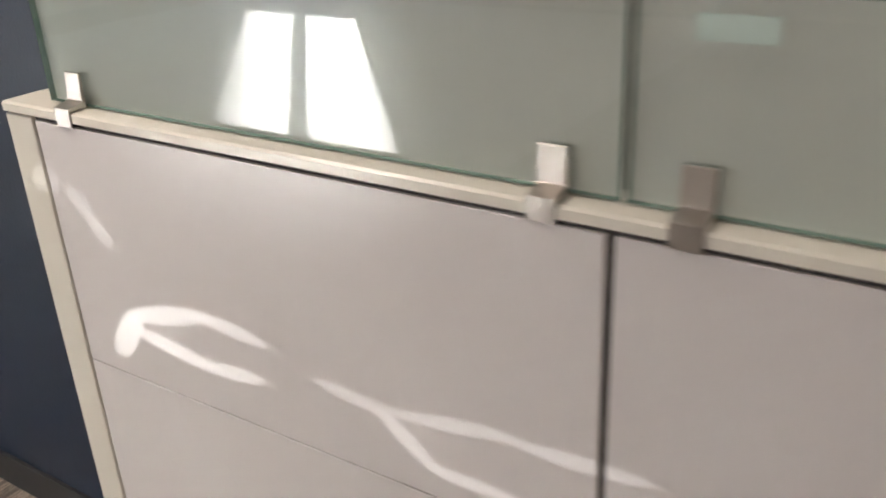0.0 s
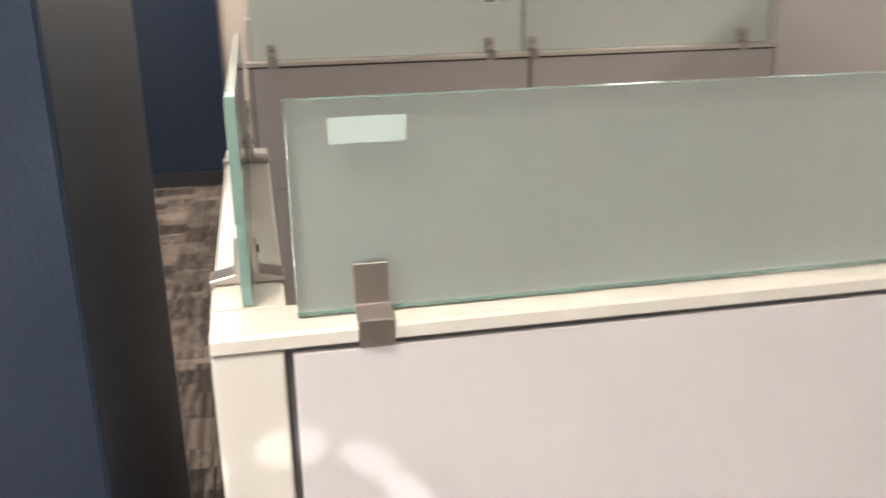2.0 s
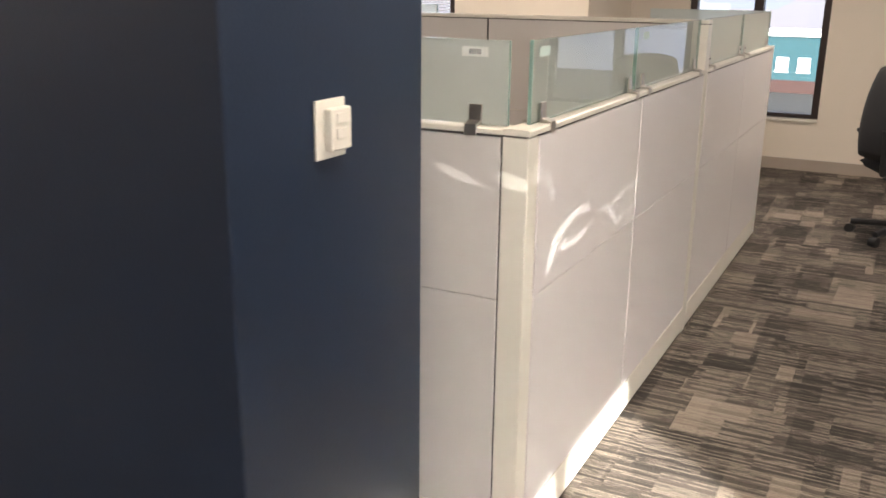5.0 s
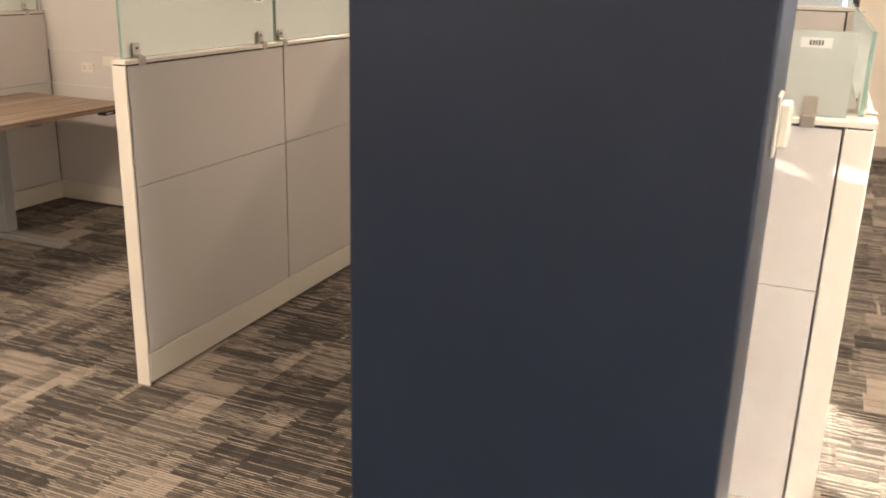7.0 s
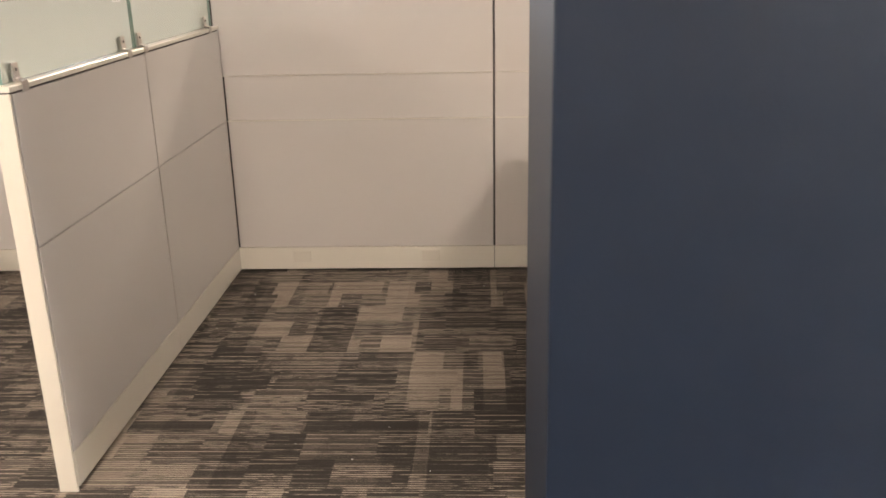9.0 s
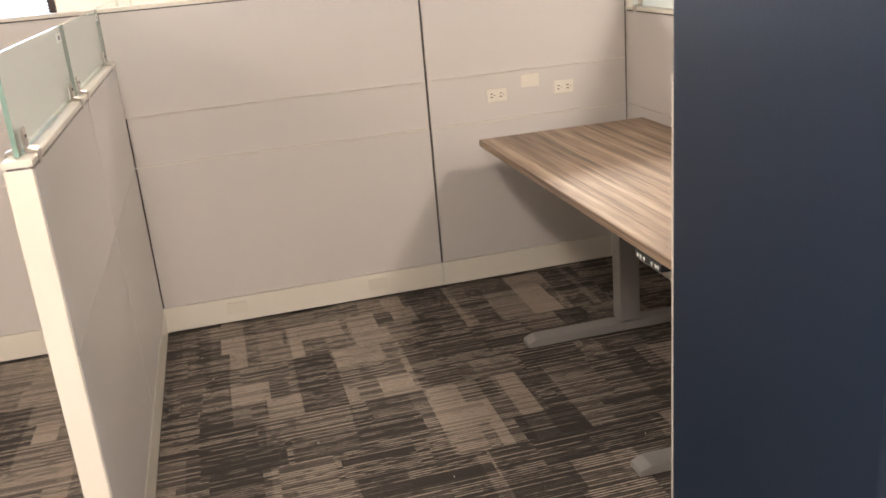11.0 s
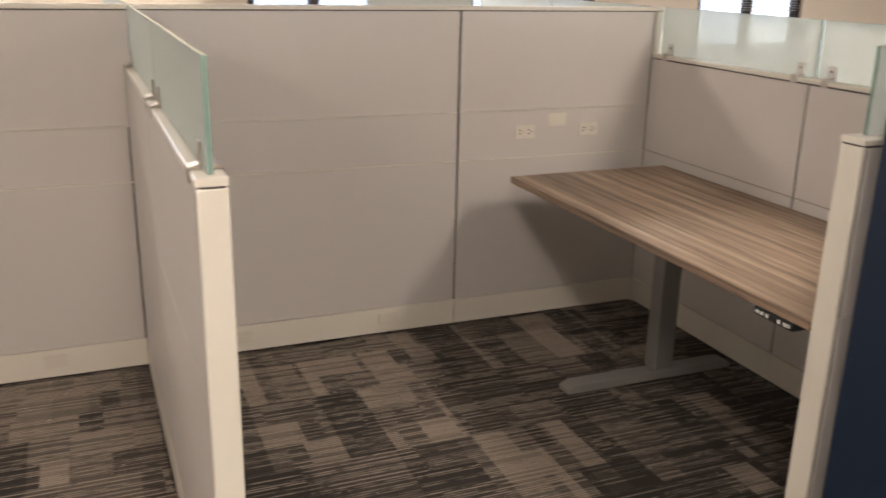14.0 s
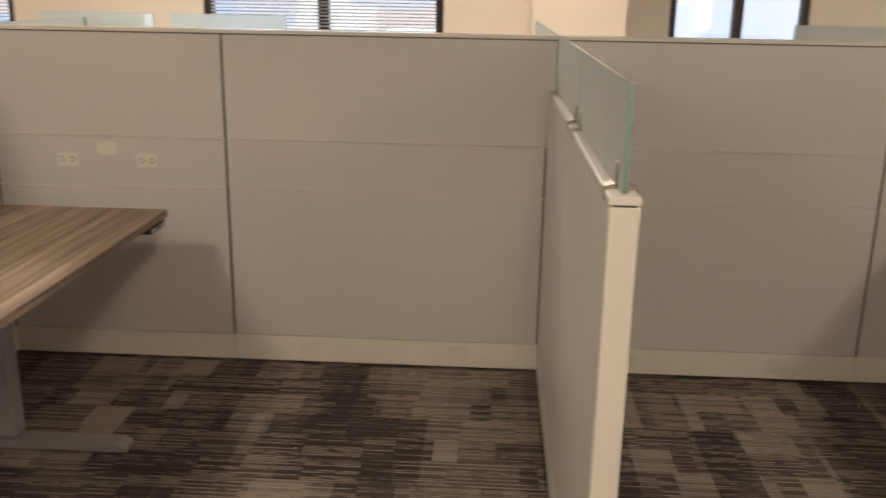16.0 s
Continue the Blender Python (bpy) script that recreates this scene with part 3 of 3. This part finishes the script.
def spine():
    s = thing("spine_partition", pose(0, SP_Y + T, 0), "tall light grey cubicle spine wall with base trim", "partition", "cubicle partitions")
    x_end = -7.0
    part("core", box(x_end, -0.001, -T + 0.0072, T - 0.0072, 0.02, SP_H - 0.016), SEAM, s)
    part("cap", prism([(-T - 0.002, SP_H - 0.015), (T + 0.002, SP_H - 0.015), (T + 0.002, SP_H - 0.003), (T - 0.002, SP_H), (-T + 0.002, SP_H), (-T - 0.002, SP_H - 0.003)], 0, 7.0), TRIM, s, "cream metal top cap").matrix_local = Matrix.Rotation(radians(90), 4, "Z")
    part("end_post", box(-0.066, 0.0005, -T - 0.0005, T + 0.0005, 0, SP_H - 0.018, 0.003), TRIM, s, "cream metal end post")
    stops = [-7.0, -5.95, -4.6535, -3.653, -2.3225, -1.024, -0.069]
    zs = [BASE + 0.002, 0.760, 0.972, SP_H - 0.02]
    for side in (1, -1):
        for a, b in zip(stops, stops[1:]):
            y0, y1 = (T - 0.007, T) if side > 0 else (-T, -T + 0.007)
            for z0, z1 in ((zs[0], 0.7600), (0.7634, 0.9720), (0.9740, zs[3])):
                o = 0.0028 if z0 < 0.5 else (0.0 if z0 > 0.9 else 0.0012)
                part("panel", box(a + (0.034 if a in (-2.3225, -4.6535) and z0 < 0.9 else 0.005), b - (0.034 if b in (-2.3225, -4.6535) and z0 < 0.9 else 0.005), y0 - (o if side < 0 else 0), y1 + (o if side > 0 else 0), z0 + 0.0002, z1 - 0.0002, 0.0016), PANEL, s)
            # added cream strips: the bright highlight on the panels' top edges, put in as colour
            for zz, hh in ((0.7595, 0.0040), (0.9722, 0.0020)):
                s0, s1 = (T - 0.004, T + 0.0055) if side > 0 else (-T - 0.0055, -T + 0.004)
                part("seam_highlight", box(a + 0.006, b - 0.006, s0, s1, zz, zz + hh), TRIM, s, "thin cream strip standing in for the highlight along a panel seam")
            q0, q1 = (T - 0.007, T + 0.0045) if side > 0 else (-T - 0.0045, -T + 0.007)
            part("base_trim", box(a + 0.001, b - 0.001, q0, q1, 0.013, BASE, 0.002), TRIM, s, "cream metal base trim")
    for x in (-3.327, -2.689, -1.338, -1.98):
        part("base_cover", box(x - 0.043, x + 0.043, -T - 0.0105, -T - 0.0047, 0.052, 0.104, 0.0016), COVER, s, "blank cream cover plate")


spine()


def outlet(x, z):
    o = thing("wall_outlet", pose(x, SP_Y - 0.0005, z), "ivory double outlet set in a cubicle panel", "outlet", "wall outlets")
    part("plate", box(-0.047, 0.047, -0.006, 0, -0.030, 0.030, 0.002), IVORY, o)
    for dx in (-0.022, 0.022):
        f = part("socket", box(dx - 0.018, dx + 0.018, -0.0075, -0.0061, -0.021, 0.021, 0.0006), IVORY, o)
        bm = bmesh.new()
        add_box(bm, dx - 0.010, dx + 0.001, -0.0079, -0.0076, 0.0055, 0.0095)
        add_box(bm, dx - 0.010, dx + 0.001, -0.0079, -0.0076, -0.0095, -0.0055)
        add_box(bm, dx + 0.007, dx + 0.011, -0.0079, -0.0076, -0.002, 0.002)
        part("slots", bm, SLOT, f)


def blank_plate(x, z):
    o = thing("blank_plate", pose(x, SP_Y - 0.0005, z), "plain ivory blank plate set in a cubicle panel", "cover plate", "wall plates")
    part("plate", box(-0.043, 0.043, -0.005, 0, -0.029, 0.029, 0.0015), IVORY, o)


for ox in (-0.705, -0.384, -4.313, -3.981):
    outlet(ox, 0.876)
for ox in (-0.545, -4.148):
    blank_plate(ox, 0.924)


# ---- desks ----
def desk(m, legs):
    """A height-adjustable desk against a partition; legs: where the two legs stand along it."""
    d = thing("standing_desk", m, "height-adjustable desk, walnut laminate top on grey steel legs", "desk", "desks")
    L, W, Z = 1.708, 0.775, 0.724
    part("desktop", box(0, W, 0, L, Z - 0.029, Z, 0.003), WOOD, d, "walnut wood-grain laminate desktop")
    for y in legs:
        leg = part("leg", box(0.355, 0.44, y - 0.035, y + 0.035, 0.05, Z - 0.075, 0.004), GREYSTEEL, d, "grey steel telescopic leg")
        part("inner_tube", box(0.362, 0.433, y - 0.028, y + 0.028, Z - 0.0749, Z - 0.06, 0.001), GREYSTEEL, leg)
        ft = part("foot", prism([(-0.035, 0.008), (0.73, 0.008), (0.73, 0.026), (0.70, 0.042), (0.0, 0.042), (-0.035, 0.026)], y - 0.035, y + 0.035, 0.002), GREYSTEEL, d, "grey steel foot bar")
        for fx in (0.04, 0.66):
            part("glide", box(fx - 0.015, fx + 0.015, y - 0.015, y + 0.015, 0.0, 0.0079), BLACK, ft)
        part("top_bracket", box(0.08, 0.66, y - 0.03, y + 0.03, Z - 0.0599, Z - 0.0295, 0.002), GREYSTEEL, d)
    part("crossbar", box(0.34, 0.425, legs[0] + 0.036, legs[1] - 0.036, Z - 0.072, Z - 0.035, 0.002), GREYSTEEL, d)
    c = part("controller", box(-0.004, 0.05, 0.05, 0.20, Z - 0.052, Z - 0.0295, 0.003), BLACK, d, "black height control with buttons")
    for i, y in enumerate((0.065, 0.078, 0.10, 0.145, 0.165, 0.182)):
        part("button", box(-0.0058, -0.0042, y - 0.004, y + 0.004, Z - 0.046, Z - 0.036), PAPER, c)
    part("cable_hook", box(0.10, 0.13, 0.62, 0.66, Z - 0.045, Z - 0.0295, 0.002), BLACK, d)
    return d


desk(pose(-0.855, 0.082, 0), (0.155, 1.11))
desk_b = desk(pose(-3.835, 1.76, 0, 0, 0, 180), (0.60, 1.55))

# ---- office chair ----
def tube(pts, r, seg=10):
    """A round bar through the points."""
    bm = bmesh.new()
    for a, b in zip(pts, pts[1:]):
        a, b = Vector(a), Vector(b)
        q = (b - a).to_track_quat("Z", "Y").to_matrix().to_4x4()
        bmesh.ops.create_cone(bm, cap_ends=True, segments=seg, radius1=r, radius2=r, depth=(b - a).length + r * 0.6, matrix=Matrix.Translation((a + b) / 2) @ q)
    return bm


def cushion(w, d, h, curve, bow):
    """A padded slab, rounded at the rim and bowed across its width and along its length."""
    bm = bmesh.new()
    n = 12
    grid = {}
    for s in (1, -1):
        for i in range(n + 1):
            for j in range(n + 1):
                u, v = i / n * 2 - 1, j / n * 2 - 1
                rim = max(0.0, (1 - abs(u) ** 5) * (1 - abs(v) ** 5)) ** 0.5
                k = 1 - 0.10 * (u * u) * (v * v)
                grid[s, i, j] = bm.verts.new((u * w / 2 * k, v * d / 2 * k, s * h / 2 * rim + curve * u * u + bow * v * v))
        for i in range(n):
            for j in range(n):
                f = [grid[s, i, j], grid[s, i + 1, j], grid[s, i + 1, j + 1], grid[s, i, j + 1]]
                bm.faces.new(f if s > 0 else f[::-1]).smooth = True
    bmesh.ops.remove_doubles(bm, verts=bm.verts, dist=1e-5)
    return bm


def office_chair(m):
    c = thing("office_chair", m, "black swivel office chair with arms on a five-star base", "chair")
    part("seat", cushion(0.50, 0.48, 0.09, 0.02, 0.0), BLACKCLOTH, c, "black upholstered seat").matrix_local = pose(0, 0, 0.48)
    part("backrest", cushion(0.47, 0.60, 0.06, 0.05, 0.03), BLACKCLOTH, c, "black upholstered backrest").matrix_local = pose(0, 0.28, 0.83, 102)
    part("back_stem", tube([(0, 0.12, 0.42), (0, 0.30, 0.46), (0, 0.33, 0.72)], 0.022), BLACK, c)
    part("tilt_box", box(-0.10, 0.10, -0.12, 0.14, 0.385, 0.43, 0.012), BLACK, c)
    part("gas_column", tube([(0, 0, 0.10), (0, 0, 0.39)], 0.026, 14), BLACK, c)
    part("hub", tube([(0, 0, 0.075), (0, 0, 0.125)], 0.045, 14), BLACK, c)
    for s in (-1, 1):
        arm = part("arm", tube([(s * 0.20, 0.0, 0.41), (s * 0.29, 0.0, 0.44), (s * 0.29, 0.02, 0.66)], 0.017), BLACK, c)
        part("arm_pad", box(s * 0.29 - 0.04, s * 0.29 + 0.04, -0.13, 0.13, 0.662, 0.69, 0.012), BLACK, arm)
    for k in range(5):
        a = radians(72 * k + 20)
        u = Vector((math.cos(a), math.sin(a), 0))
        leg = part("base_leg", tube([u * 0.03 + Vector((0, 0, 0.10)), u * 0.30 + Vector((0, 0, 0.075))], 0.019), BLACK, c)
        side = Vector((-u.y, u.x, 0)) * 0.016
        part("caster", tube([u * 0.31 - side + Vector((0, 0, 0.03)), u * 0.31 + side + Vector((0, 0, 0.03))], 0.03, 14), BLACK, leg)
    return c


office_chair(pose(0.86, 4.3, 0, 0, 0, 150))

# ---- plastic film on the sunny part of the floor ----
rng = random.Random(4)
bm = bmesh.new()
NX, NY = 70, 56
bmesh.ops.create_grid(bm, x_segments=NX, y_segments=NY, size=0.5)
for v in bm.verts:
    x, y = 2.3 + (v.co.x + 0.5) * 4.6, -6.4 + (v.co.y + 0.5) * 5.6
    zz = 0.012 + 0.020 * (0.5 + 0.5 * noise.noise(Vector((x * 1.3, y * 4.2, 0)))) + 0.008 * abs(noise.noise(Vector((x * 4, y * 9, 3))))
    v.co = Vector((x, y, zz))
for f in bm.faces:
    f.smooth = True
film = tagged(part("floor_film", bm, FILM), "crumpled white plastic film laid on the carpet", "plastic sheet")
sol = film.modifiers.new("thickness", "SOLIDIFY")
sol.thickness = 0.002

# ---- carpet tiles ----
def carpet():
    g = 0.0003
    me = mesh_of("carpet_tile", box(g, TILE - g, g, TILE - g, -0.007, 0.0, 0.0006), CARPET)
    far = bmesh.new()
    cols = range(math.floor(X0 / TILE), math.ceil(X1 / TILE))
    rows = range(math.floor((Y0 - ROW0) / TILE), math.ceil((YN2 - ROW0) / TILE))
    for r in rows:
        y = ROW0 + r * TILE
        for c in cols:
            x = c * TILE
            if -5.4 < x < 1.6 and -2.6 < y < 3.2:
                t = new("carpet_tile", me)
                t.location = (x, y, 0)
                t.parent = floor
            else:
                a, b = max(x, X0), min(x + TILE, X1)
                p, q = max(y, Y0), min(y + TILE, YN2)
                if b > a and q > p:
                    vs = [far.verts.new(v) for v in ((a, p, 0), (b, p, 0), (b, q, 0), (a, q, 0))]
                    far.faces.new(vs)
    tagged(part("carpet_field", far, CARPET, floor), "striped brown carpet", kind="stuff")

    # lint and paper specks along the spine and base trims
    rnd = random.Random(11)
    bm = bmesh.new()
    for i in range(80):
        x = rnd.uniform(-4.4, -0.2)
        y = SP_Y - 0.02 - abs(rnd.gauss(0, 0.22)) if i % 3 else rnd.uniform(0.1, 1.9)
        a = rnd.uniform(0, 6.28)
        w, h = rnd.uniform(0.0006, 0.0013), rnd.uniform(0.0008, 0.0022)
        u, v = Vector((math.cos(a), math.sin(a), 0)), Vector((-math.sin(a), math.cos(a), 0))
        c = Vector((x, y, 0.0012))
        lo = [bm.verts.new(c + u * sx * h + v * sy * w) for sx, sy in ((-1, -1), (1, -1), (1, 1), (-1, 1))]
        up = [bm.verts.new(p.co + Vector((0, 0, 0.0015))) for p in lo]
        bm.faces.new(up)
        for k2 in range(4):
            bm.faces.new((lo[k2], lo[(k2 + 1) % 4], up[(k2 + 1) % 4], up[k2]))
    tagged(part("floor_lint", bm, PAPER), "tiny white specks of lint scattered on the carpet", "lint", kind="stuff")


carpet()
